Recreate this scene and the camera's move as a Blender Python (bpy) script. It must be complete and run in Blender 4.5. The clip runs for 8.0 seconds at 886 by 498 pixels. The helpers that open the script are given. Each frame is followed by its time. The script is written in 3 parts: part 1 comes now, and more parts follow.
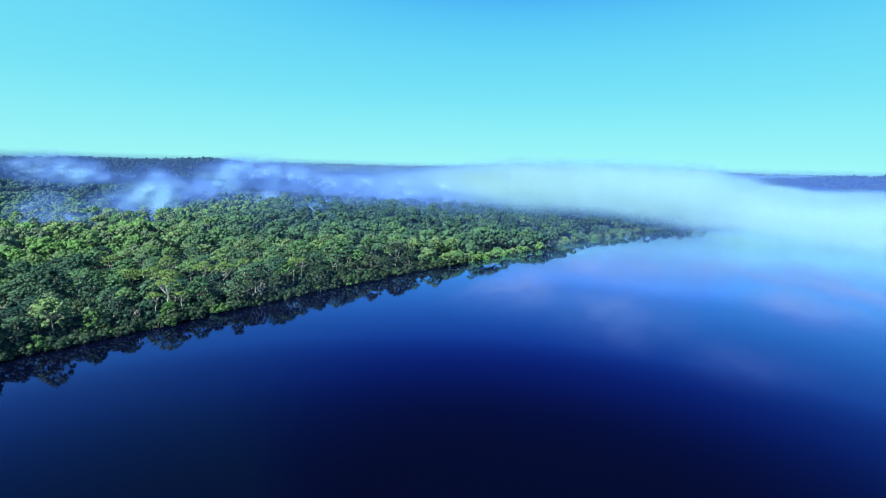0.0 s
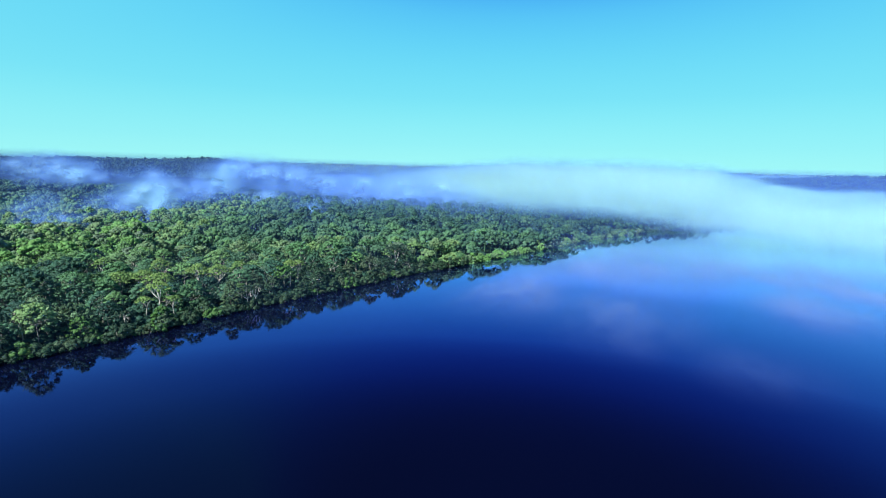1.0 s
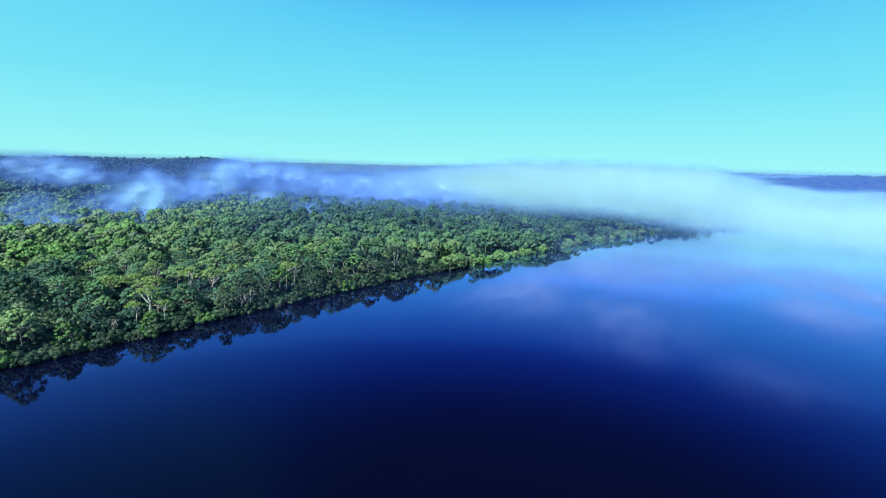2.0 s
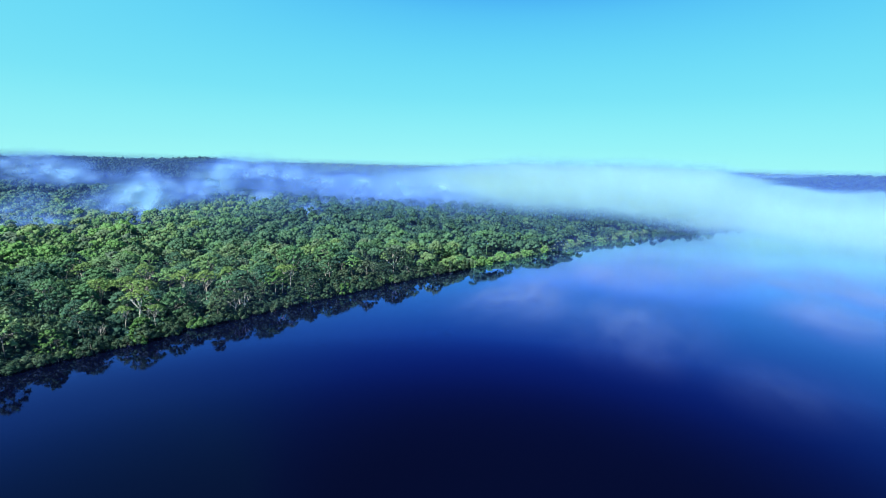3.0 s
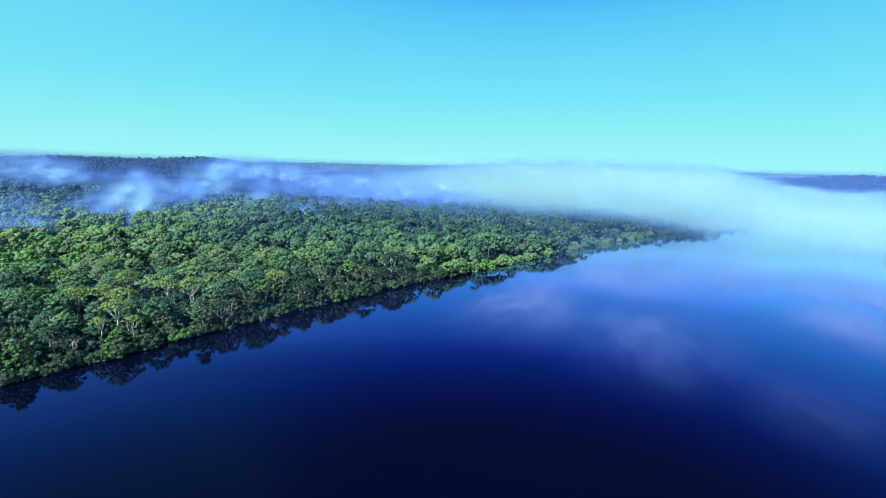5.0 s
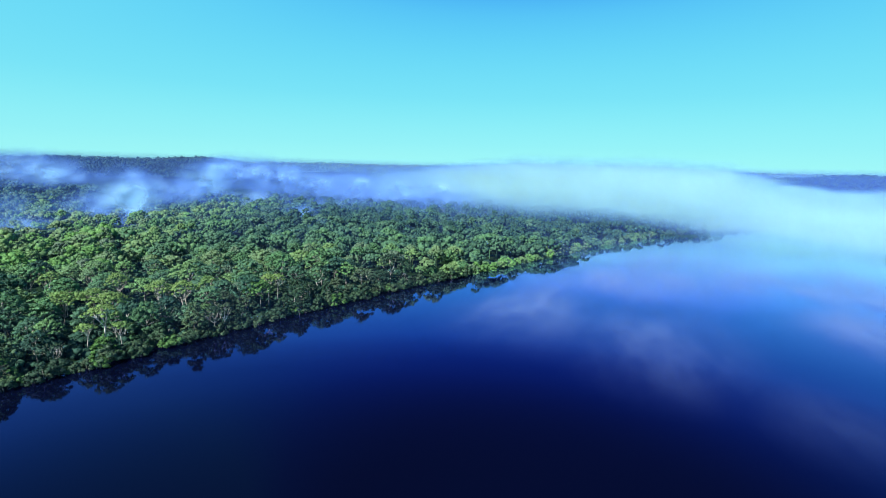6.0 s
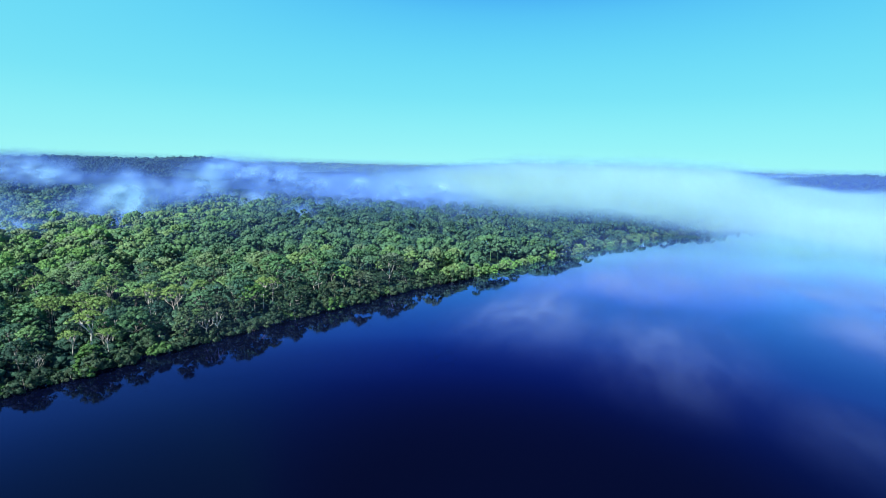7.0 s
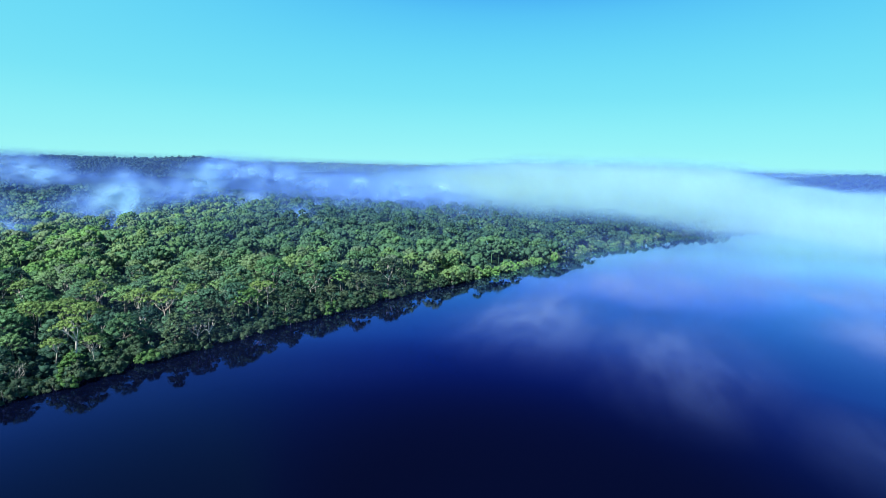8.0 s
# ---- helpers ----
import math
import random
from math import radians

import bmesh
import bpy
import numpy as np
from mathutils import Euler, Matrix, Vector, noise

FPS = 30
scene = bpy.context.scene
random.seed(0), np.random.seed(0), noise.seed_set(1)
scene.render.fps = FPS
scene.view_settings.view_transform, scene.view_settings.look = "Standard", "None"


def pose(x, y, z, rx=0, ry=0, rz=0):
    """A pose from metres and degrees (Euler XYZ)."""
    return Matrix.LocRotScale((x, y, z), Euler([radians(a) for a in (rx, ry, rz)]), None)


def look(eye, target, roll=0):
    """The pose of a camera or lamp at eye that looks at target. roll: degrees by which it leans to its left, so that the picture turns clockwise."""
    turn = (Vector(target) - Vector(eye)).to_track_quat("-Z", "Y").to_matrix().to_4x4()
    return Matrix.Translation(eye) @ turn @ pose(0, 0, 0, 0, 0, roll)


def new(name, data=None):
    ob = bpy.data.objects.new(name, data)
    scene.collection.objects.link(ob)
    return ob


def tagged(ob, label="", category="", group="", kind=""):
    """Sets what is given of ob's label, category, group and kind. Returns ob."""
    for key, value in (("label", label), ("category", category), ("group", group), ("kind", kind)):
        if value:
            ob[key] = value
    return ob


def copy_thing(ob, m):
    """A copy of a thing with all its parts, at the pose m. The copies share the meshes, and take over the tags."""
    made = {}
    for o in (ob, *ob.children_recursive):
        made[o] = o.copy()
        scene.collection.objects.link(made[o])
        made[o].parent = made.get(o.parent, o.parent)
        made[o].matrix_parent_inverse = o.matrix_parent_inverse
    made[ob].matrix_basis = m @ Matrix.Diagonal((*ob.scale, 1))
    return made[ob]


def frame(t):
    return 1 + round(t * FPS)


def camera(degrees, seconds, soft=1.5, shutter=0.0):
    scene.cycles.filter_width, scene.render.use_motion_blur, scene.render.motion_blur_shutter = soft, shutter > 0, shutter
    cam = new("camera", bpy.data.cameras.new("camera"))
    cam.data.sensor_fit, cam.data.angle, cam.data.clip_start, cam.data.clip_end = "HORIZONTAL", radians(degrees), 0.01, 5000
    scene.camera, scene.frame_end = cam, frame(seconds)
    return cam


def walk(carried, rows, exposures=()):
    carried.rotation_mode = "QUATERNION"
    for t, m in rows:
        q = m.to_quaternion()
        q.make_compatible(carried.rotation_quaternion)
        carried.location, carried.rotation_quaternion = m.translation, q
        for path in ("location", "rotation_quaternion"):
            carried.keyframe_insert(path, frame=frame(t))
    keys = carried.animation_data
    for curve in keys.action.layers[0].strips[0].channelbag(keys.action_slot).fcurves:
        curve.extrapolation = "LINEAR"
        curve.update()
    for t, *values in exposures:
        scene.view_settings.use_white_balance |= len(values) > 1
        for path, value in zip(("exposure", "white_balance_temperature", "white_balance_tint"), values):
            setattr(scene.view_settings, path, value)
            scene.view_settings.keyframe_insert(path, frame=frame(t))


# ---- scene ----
# ======== camera and its way: a level flight along the river ========
cam = camera(84, 8.0, soft=0.6)


def flight(t):
    """The pose of the camera at t seconds: a straight, almost steady glide up the river."""
    eye = Vector((-0.323 * t, 8.497 * t + 0.0197 * t * t, 80.0 + 0.113 * t))
    pitch, yaw = radians(-9.0 - 0.0145 * t), radians(0.0206 * t)
    way = Vector((math.sin(yaw) * math.cos(pitch), math.cos(yaw) * math.cos(pitch), math.sin(pitch)))
    return look(eye, eye + 100 * way, 1.53 - 0.0042 * t)


walk(cam, [(t, flight(t)) for t in (0.0, 1.0, 2.0, 3.0, 4.0, 5.0, 6.0, 7.0, 8.0)], exposures=[(0.0, 1.7), (8.0, 1.7)])
scene.cycles.transparent_max_bounces = 128

# ======== sky, sun ========
SUN_ELEVATION, SUN_AZIMUTH = radians(46), radians(-143)  # azimuth from +y towards +x
world = bpy.data.worlds.new("morning_sky")
scene.world = world
world.use_nodes = True
wn, wl = world.node_tree.nodes, world.node_tree.links
wn.clear()
sky = wn.new("ShaderNodeTexSky")
sky.sky_type = "NISHITA"
sky.sun_disc = False
sky.sun_elevation, sky.sun_rotation = SUN_ELEVATION, SUN_AZIMUTH
sky.altitude, sky.air_density, sky.dust_density, sky.ozone_density = 100, 1.0, 0.3, 3.0
place = wn.new("ShaderNodeTexCoord")
split = wn.new("ShaderNodeSeparateXYZ")
wl.new(place.outputs["Generated"], split.inputs[0])
ramp = wn.new("ShaderNodeValToRGB")
ramp.color_ramp.interpolation = "B_SPLINE"
stops = [(0.0, (0.325, 0.93, 0.93)), (0.05, (0.285, 0.88, 0.93)), (0.14, (0.178, 0.785, 0.92)), (0.30, (0.082, 0.59, 0.94)), (0.42, (0.025, 0.22, 0.9)), (0.60, (0.010, 0.08, 0.45)), (0.8, (0.010, 0.085, 0.52)), (1.0, (0.012, 0.10, 0.62))]
while len(ramp.color_ramp.elements) < len(stops):
    ramp.color_ramp.elements.new(0.5)
for e, (p, c) in zip(ramp.color_ramp.elements, stops):
    e.position, e.color = p, (*c, 1)
# the deep blue overhead leans away from the banks
aside = wn.new("ShaderNodeMath")
aside.operation = "SUBTRACT"
wl.new(split.outputs["X"], aside.inputs[0])
aside.inputs[1].default_value = 0.19
wide = wn.new("ShaderNodeMath")
wide.operation = "MULTIPLY"
wl.new(aside.outputs[0], wide.inputs[0])
wl.new(aside.outputs[0], wide.inputs[1])
less = wn.new("ShaderNodeMath")
less.operation = "SUBTRACT"
less.inputs[0].default_value = 0.145
wl.new(wide.outputs[0], less.inputs[1])
high = wn.new("ShaderNodeMath")
high.operation = "MULTIPLY"
wl.new(split.outputs["Z"], high.inputs[0])
wl.new(split.outputs["Z"], high.inputs[1])
higher = wn.new("ShaderNodeMath")
higher.operation = "MULTIPLY"
wl.new(high.outputs[0], higher.inputs[0])
wl.new(high.outputs[0], higher.inputs[1])
lift = wn.new("ShaderNodeMath")
lift.operation = "MULTIPLY"
wl.new(higher.outputs[0], lift.inputs[0])
wl.new(less.outputs[0], lift.inputs[1])
turned = wn.new("ShaderNodeMath")
turned.operation = "MULTIPLY_ADD"
wl.new(lift.outputs[0], turned.inputs[0])
turned.inputs[1].default_value = 23.0
wl.new(split.outputs["Z"], turned.inputs[2])
least = wn.new("ShaderNodeMath")
least.operation = "MULTIPLY"
wl.new(split.outputs["Z"], least.inputs[0])
least.inputs[1].default_value = 0.55
bounded = wn.new("ShaderNodeMath")
bounded.operation = "MAXIMUM"
wl.new(turned.outputs[0], bounded.inputs[0])
wl.new(least.outputs[0], bounded.inputs[1])
wl.new(bounded.outputs[0], ramp.inputs[0])
dim = wn.new("ShaderNodeVectorMath")
dim.operation = "SCALE"
dim.inputs["Scale"].default_value = 0.06
wl.new(sky.outputs[0], dim.inputs[0])
both = wn.new("ShaderNodeMix")
both.data_type = "RGBA"
both.inputs["Factor"].default_value = 0.9
wl.new(dim.outputs[0], both.inputs[6])
wl.new(ramp.outputs[0], both.inputs[7])
back = wn.new("ShaderNodeBackground")
back.inputs["Strength"].default_value = 0.33
wl.new(both.outputs[2], back.inputs[0])
wl.new(back.outputs[0], wn.new("ShaderNodeOutputWorld").inputs[0])

sun = new("sun", bpy.data.lights.new("sun", "SUN"))
sun.data.energy, sun.data.angle, sun.data.color = 4.2, radians(0.5), (1.0, 0.96, 0.88)
to_sun = Vector((math.sin(SUN_AZIMUTH) * math.cos(SUN_ELEVATION), math.cos(SUN_AZIMUTH) * math.cos(SUN_ELEVATION), math.sin(SUN_ELEVATION)))
sun.matrix_world = look((0, 0, 300), Vector((0, 0, 300)) - to_sun)


# ======== materials ========
def material(name):
    m = bpy.data.materials.new(name)
    m.use_nodes = True
    m.node_tree.nodes.clear()
    out = m.node_tree.nodes.new("ShaderNodeOutputMaterial")
    return m, m.node_tree.nodes, m.node_tree.links, out


def noise_node(nodes, links, vector, scale, detail=4.0, rough=0.55):
    n = nodes.new("ShaderNodeTexNoise")
    n.inputs["Scale"].default_value, n.inputs["Detail"].default_value, n.inputs["Roughness"].default_value = scale, detail, rough
    links.new(vector, n.inputs["Vector"])
    return n


def ramp_node(nodes, links, value, stops):
    r = nodes.new("ShaderNodeValToRGB")
    while len(r.color_ramp.elements) < len(stops):
        r.color_ramp.elements.new(0.5)
    for e, (p, c) in zip(r.color_ramp.elements, stops):
        e.position, e.color = p, (*c, 1)
    links.new(value, r.inputs[0])
    return r


def mix_node(nodes, links, fac, a, b, blend="MIX"):
    m = nodes.new("ShaderNodeMix")
    m.data_type, m.blend_type = "RGBA", blend
    for socket, v in ((m.inputs["Factor"], fac), (m.inputs[6], a), (m.inputs[7], b)):
        if isinstance(v, (int, float)):
            socket.default_value = v
        elif isinstance(v, tuple):
            socket.default_value = (*v, 1)
        else:
            links.new(v, socket)
    return m.outputs[2]


LEAF_TONES = [(0.0, (0.0136, 0.046, 0.035)), (0.25, (0.0272, 0.08, 0.0526)), (0.45, (0.0477, 0.114, 0.0683)), (0.62, (0.0528, 0.136, 0.0595)), (0.78, (0.104, 0.19, 0.0736)), (0.9, (0.0733, 0.122, 0.0858)), (1.0, (0.0818, 0.196, 0.0578))]
# dark bank greens, deepened further to paint in the near bank's shade
SHADED_BANK_TONES = [(0.0, (0.0101, 0.0291, 0.0188)), (0.5, (0.0218, 0.0533, 0.0283)), (0.85, (0.037, 0.0645, 0.0377)), (1.0, (0.0403, 0.1048, 0.0283))]



def foliage(name, per_object, tones):
    m, n, l, out = material(name)
    geo = n.new("ShaderNodeNewGeometry")
    if per_object:
        value = n.new("ShaderNodeObjectInfo").outputs["Random"]
    else:
        a = n.new("ShaderNodeAttribute")
        a.attribute_name = "tint"
        value = a.outputs["Fac"]
    tone = ramp_node(n, l, value, tones)
    leaf = n.new("ShaderNodeMapRange")
    l.new(geo.outputs["Random Per Island"], leaf.inputs["Value"])
    leaf.inputs["To Min"].default_value, leaf.inputs["To Max"].default_value = 0.84, 1.16
    tex = noise_node(n, l, geo.outputs["Position"], 0.45, 5, 0.65)
    patch = n.new("ShaderNodeMapRange")
    l.new(tex.outputs["Fac"], patch.inputs["Value"])
    patch.inputs["From Min"].default_value, patch.inputs["From Max"].default_value = 0.3, 0.7
    patch.inputs["To Min"].default_value, patch.inputs["To Max"].default_value = 0.72, 1.3
    mul = n.new("ShaderNodeMath")
    mul.operation = "MULTIPLY"
    l.new(leaf.outputs[0], mul.inputs[0])
    l.new(patch.outputs[0], mul.inputs[1])
    scale = n.new("ShaderNodeVectorMath")
    scale.operation = "SCALE"
    l.new(tone.outputs[0], scale.inputs[0])
    l.new(mul.outputs[0], scale.inputs["Scale"])
    face = n.new("ShaderNodeBsdfPrincipled")
    l.new(scale.outputs[0], face.inputs["Base Color"])
    face.inputs["Roughness"].default_value = 0.6
    sprays = noise_node(n, l, geo.outputs["Position"], 0.5, 5, 0.75)
    spray = n.new("ShaderNodeBump")
    spray.inputs["Strength"].default_value, spray.inputs["Distance"].default_value = 0.7, 0.8
    l.new(sprays.outputs["Fac"], spray.inputs["Height"])
    grain = noise_node(n, l, geo.outputs["Position"], 1.6, 4, 0.7)
    bump = n.new("ShaderNodeBump")
    bump.inputs["Strength"].default_value, bump.inputs["Distance"].default_value = 0.4, 0.25
    l.new(grain.outputs["Fac"], bump.inputs["Height"])
    l.new(spray.outputs[0], bump.inputs["Normal"])
    l.new(bump.outputs[0], face.inputs["Normal"])
    face.inputs["Specular IOR Level"].default_value = 0.14
    thin = n.new("ShaderNodeBsdfTranslucent")
    warm = mix_node(n, l, 1.0, scale.outputs[0], (1.1, 1.25, 0.5), "MULTIPLY")
    l.new(warm, thin.inputs["Color"])
    mix = n.new("ShaderNodeMixShader")
    mix.inputs[0].default_value = 0.16
    l.new(face.outputs[0], mix.inputs[1])
    l.new(thin.outputs[0], mix.inputs[2])
    l.new(mix.outputs[0], out.inputs[0])
    return m


def bark(name, dark, pale):
    m, n, l, out = material(name)
    geo = n.new("ShaderNodeNewGeometry")
    tex = noise_node(n, l, geo.outputs["Position"], 1.4, 5, 0.65)
    info = n.new("ShaderNodeObjectInfo")
    tone = ramp_node(n, l, tex.outputs["Fac"], [(0.3, dark), (0.7, pale)])
    v = n.new("ShaderNodeMapRange")
    l.new(info.outputs["Random"], v.inputs["Value"])
    v.inputs["To Min"].default_value, v.inputs["To Max"].default_value = 0.7, 1.2
    s = n.new("ShaderNodeVectorMath")
    s.operation = "SCALE"
    l.new(tone.outputs[0], s.inputs[0])
    l.new(v.outputs[0], s.inputs["Scale"])
    b = n.new("ShaderNodeBsdfPrincipled")
    b.inputs["Roughness"].default_value = 0.9
    l.new(s.outputs[0], b.inputs["Base Color"])
    bump = n.new("ShaderNodeBump")
    bump.inputs["Strength"].default_value, bump.inputs["Distance"].default_value = 0.5, 0.05
    l.new(tex.outputs["Fac"], bump.inputs["Height"])
    l.new(bump.outputs[0], b.inputs["Normal"])
    l.new(b.outputs[0], out.inputs[0])
    return m


def ground_material():
    m, n, l, out = material("forest_floor")
    geo = n.new("ShaderNodeNewGeometry")
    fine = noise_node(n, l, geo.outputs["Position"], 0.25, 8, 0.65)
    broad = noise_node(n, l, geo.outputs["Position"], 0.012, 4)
    # floor tones kept near black: the gaps' deep shade is in the colour
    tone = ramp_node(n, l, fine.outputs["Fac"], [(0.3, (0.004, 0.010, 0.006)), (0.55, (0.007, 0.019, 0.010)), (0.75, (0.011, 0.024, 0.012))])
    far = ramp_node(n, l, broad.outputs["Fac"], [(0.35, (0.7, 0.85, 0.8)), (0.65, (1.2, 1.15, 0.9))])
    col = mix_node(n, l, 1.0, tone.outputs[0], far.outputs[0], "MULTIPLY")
    b = n.new("ShaderNodeBsdfPrincipled")
    b.inputs["Roughness"].default_value, b.inputs["Specular IOR Level"].default_value = 0.95, 0.04
    l.new(col, b.inputs["Base Color"])
    bump = n.new("ShaderNodeBump")
    bump.inputs["Strength"].default_value, bump.inputs["Distance"].default_value = 1.0, 2.0
    l.new(fine.outputs["Fac"], bump.inputs["Height"])
    l.new(bump.outputs[0], b.inputs["Normal"])
    l.new(b.outputs[0], out.inputs[0])
    return m


def grass_material():
    m, n, l, out = material("meadow_grass")
    geo = n.new("ShaderNodeNewGeometry")
    fine = noise_node(n, l, geo.outputs["Position"], 0.08, 8, 0.7)
    tone = ramp_node(n, l, fine.outputs["Fac"], [(0.3, (0.035, 0.070, 0.028)), (0.55, (0.060, 0.105, 0.040)), (0.75, (0.095, 0.130, 0.060))])
    b = n.new("ShaderNodeBsdfPrincipled")
    b.inputs["Roughness"].default_value = 0.95
    l.new(tone.outputs[0], b.inputs["Base Color"])
    l.new(b.outputs[0], out.inputs[0])
    return m


def water_material():
    m, n, l, out = material("dark_river_water")
    geo = n.new("ShaderNodeNewGeometry")
    stretch = n.new("ShaderNodeMapping")
    stretch.inputs["Scale"].default_value = (0.6, 1.3, 1.0)
    l.new(geo.outputs["Position"], stretch.inputs["Vector"])
    small = noise_node(n, l, stretch.outputs[0], 0.55, 3, 0.5)
    large = noise_node(n, l, stretch.outputs[0], 0.06, 3, 0.5)
    body = n.new("ShaderNodeBsdfDiffuse")
    body.inputs["Color"].default_value = (0.0005, 0.001, 0.005, 1)
    b = n.new("ShaderNodeBsdfGlossy")
    b.inputs["Roughness"].default_value = 0.05
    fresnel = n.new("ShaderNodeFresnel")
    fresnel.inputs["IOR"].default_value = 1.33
    # angle ramp paints the reflection's dimming and deep blue into the gloss colour
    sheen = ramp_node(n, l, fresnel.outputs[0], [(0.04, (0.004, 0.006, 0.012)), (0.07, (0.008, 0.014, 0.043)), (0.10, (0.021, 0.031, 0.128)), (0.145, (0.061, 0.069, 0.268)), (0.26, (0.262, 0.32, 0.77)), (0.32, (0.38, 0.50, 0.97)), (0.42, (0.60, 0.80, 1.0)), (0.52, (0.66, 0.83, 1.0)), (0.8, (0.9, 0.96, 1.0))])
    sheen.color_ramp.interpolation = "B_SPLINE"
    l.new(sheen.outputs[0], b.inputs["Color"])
    both = n.new("ShaderNodeAddShader")
    l.new(body.outputs[0], both.inputs[0])
    l.new(b.outputs[0], both.inputs[1])
    bump = n.new("ShaderNodeBump")
    bump.inputs["Strength"].default_value, bump.inputs["Distance"].default_value = 0.5, 0.012
    l.new(small.outputs["Fac"], bump.inputs["Height"])
    swell = n.new("ShaderNodeBump")
    swell.inputs["Strength"].default_value, swell.inputs["Distance"].default_value = 0.5, 0.06
    l.new(large.outputs["Fac"], swell.inputs["Height"])
    l.new(bump.outputs[0], swell.inputs["Normal"])
    l.new(swell.outputs[0], b.inputs["Normal"])
    l.new(both.outputs[0], out.inputs[0])
    return m


def mist_material(name, scale, colour, thin, low, high, flat=1.7, detail=6, full=0.3, along=1.0, turn=0.0):
    """Thin veils of droplets, scattering light evenly, with gaps; the blue of shaded mist is put into the thin colour;
    the mesh carries how dense each place is.
    """
    m, n, l, out = material(name)
    geo = n.new("ShaderNodeNewGeometry")
    a = n.new("ShaderNodeAttribute")
    a.attribute_name = "thickness"
    stretch = n.new("ShaderNodeMapping")
    stretch.vector_type = "TEXTURE"
    stretch.inputs["Scale"].default_value = (1.0, along, 1 / flat)
    stretch.inputs["Rotation"].default_value = (0, 0, radians(turn))
    l.new(geo.outputs["Position"], stretch.inputs["Vector"])
    tex = noise_node(n, l, stretch.outputs[0], scale, detail, 0.6)
    gap = n.new("ShaderNodeMapRange")
    gap.interpolation_type = "SMOOTHSTEP"
    l.new(tex.outputs["Fac"], gap.inputs["Value"])
    gap.inputs["From Min"].default_value, gap.inputs["From Max"].default_value = 0.36, 0.66
    gap.inputs["To Min"].default_value, gap.inputs["To Max"].default_value = low, high
    mul = n.new("ShaderNodeMath")
    mul.operation = "MULTIPLY"
    mul.use_clamp = True
    l.new(a.outputs["Fac"], mul.inputs[0])
    l.new(gap.outputs[0], mul.inputs[1])
    lit = n.new("ShaderNodeCombineXYZ")
    unlit = n.new("ShaderNodeCombineXYZ")
    for axis, v in zip("XYZ", to_sun):
        lit.inputs[axis].default_value, unlit.inputs[axis].default_value = v, -v
    # ramp paints thin veils with the blue of mist in shade
    tone = ramp_node(n, l, mul.outputs[0], [(0.0, thin), (full, colour)])
    d, t = n.new("ShaderNodeBsdfDiffuse"), n.new("ShaderNodeBsdfTranslucent")
    for s in (d, t):
        l.new(tone.outputs[0], s.inputs["Color"])
    l.new(lit.outputs[0], d.inputs["Normal"])
    l.new(unlit.outputs[0], t.inputs["Normal"])
    half = n.new("ShaderNodeMixShader")
    half.inputs[0].default_value = 0.5
    l.new(d.outputs[0], half.inputs[1])
    l.new(t.outputs[0], half.inputs[2])
    clear = n.new("ShaderNodeBsdfTransparent")
    mix = n.new("ShaderNodeMixShader")
    l.new(mul.outputs[0], mix.inputs[0])
    l.new(clear.outputs[0], mix.inputs[1])
    l.new(half.outputs[0], mix.inputs[2])
    l.new(mix.outputs[0], out.inputs[0])
    return m


LEAVES, FOREST_LEAVES = foliage("tree_leaves", True, [(p, tuple(0.95 * v for v in c)) for p, c in LEAF_TONES]), foliage("forest_leaves", False, [(p, tuple(0.9 * v for v in c)) for p, c in LEAF_TONES])
BRIGHT_LEAVES = foliage("bright_leaves", True, [(0.0, (0.080, 0.155, 0.050)), (1.0, (0.114, 0.192, 0.060))])
DOME_LEAVES = foliage("dome_leaves", True, [(0.0, (0.034, 0.092, 0.044)), (1.0, (0.040, 0.106, 0.048))])
SHADED_BANK_LEAVES = foliage("shaded_bank_leaves", True, SHADED_BANK_TONES)
BARK = bark("grey_brown_bark", (0.075, 0.075, 0.068), (0.24, 0.24, 0.22))
WHITE_BARK = bark("white_bark", (0.34, 0.33, 0.31), (0.58, 0.57, 0.54))
PALE_BARK = bark("pale_bark", (0.28, 0.27, 0.24), (0.52, 0.50, 0.46))
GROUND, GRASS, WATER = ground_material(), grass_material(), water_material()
MIST = mist_material("mist", 0.011, (0.185, 0.374, 0.392), (0.090, 0.235, 0.50), 0.88, 1.12, 1.0, 5, 0.17)
WISP = mist_material("wisp", 0.028, (0.195, 0.41, 0.78), (0.092, 0.23, 0.74), 0.2, 2.0, 1.1, 5)
PUFF = mist_material("puff", 0.034, (0.27, 0.57, 0.88), (0.092, 0.23, 0.74), 0.75, 1.5, 1.1, 5)
# the lilac of mist mirrored in the water, as a veil colour
REFLECTION_VEIL = mist_material("reflected_mist", 0.034, (0.062, 0.108, 0.240), (0.056, 0.098, 0.252), 0.55, 1.38, 1.0, 3, along=2.8, turn=-20)
# the blue light of distant air, put into the colour of sheets
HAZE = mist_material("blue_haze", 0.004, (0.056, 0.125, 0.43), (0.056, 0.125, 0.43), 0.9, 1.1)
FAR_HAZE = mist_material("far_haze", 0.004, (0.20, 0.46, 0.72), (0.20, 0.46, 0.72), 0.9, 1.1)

# ======== the lie of the land ========
SHORE = np.array([(-900, -900), (-520, -330), (-330, -50), (-235, 95), (-176, 187), (-160, 211), (-145, 229), (-128, 250), (-130, 262), (-121, 263), (-110, 277),
                  (-93, 299), (-69, 329), (-35, 373), (6, 416), (52, 465), (108, 527), (150, 574), (197, 625), (262, 688), (330, 745), (420, 800), (549, 872), (760, 960), (1100, 1000), (1700, 900), (2600, 600), (4800, 300)], float)


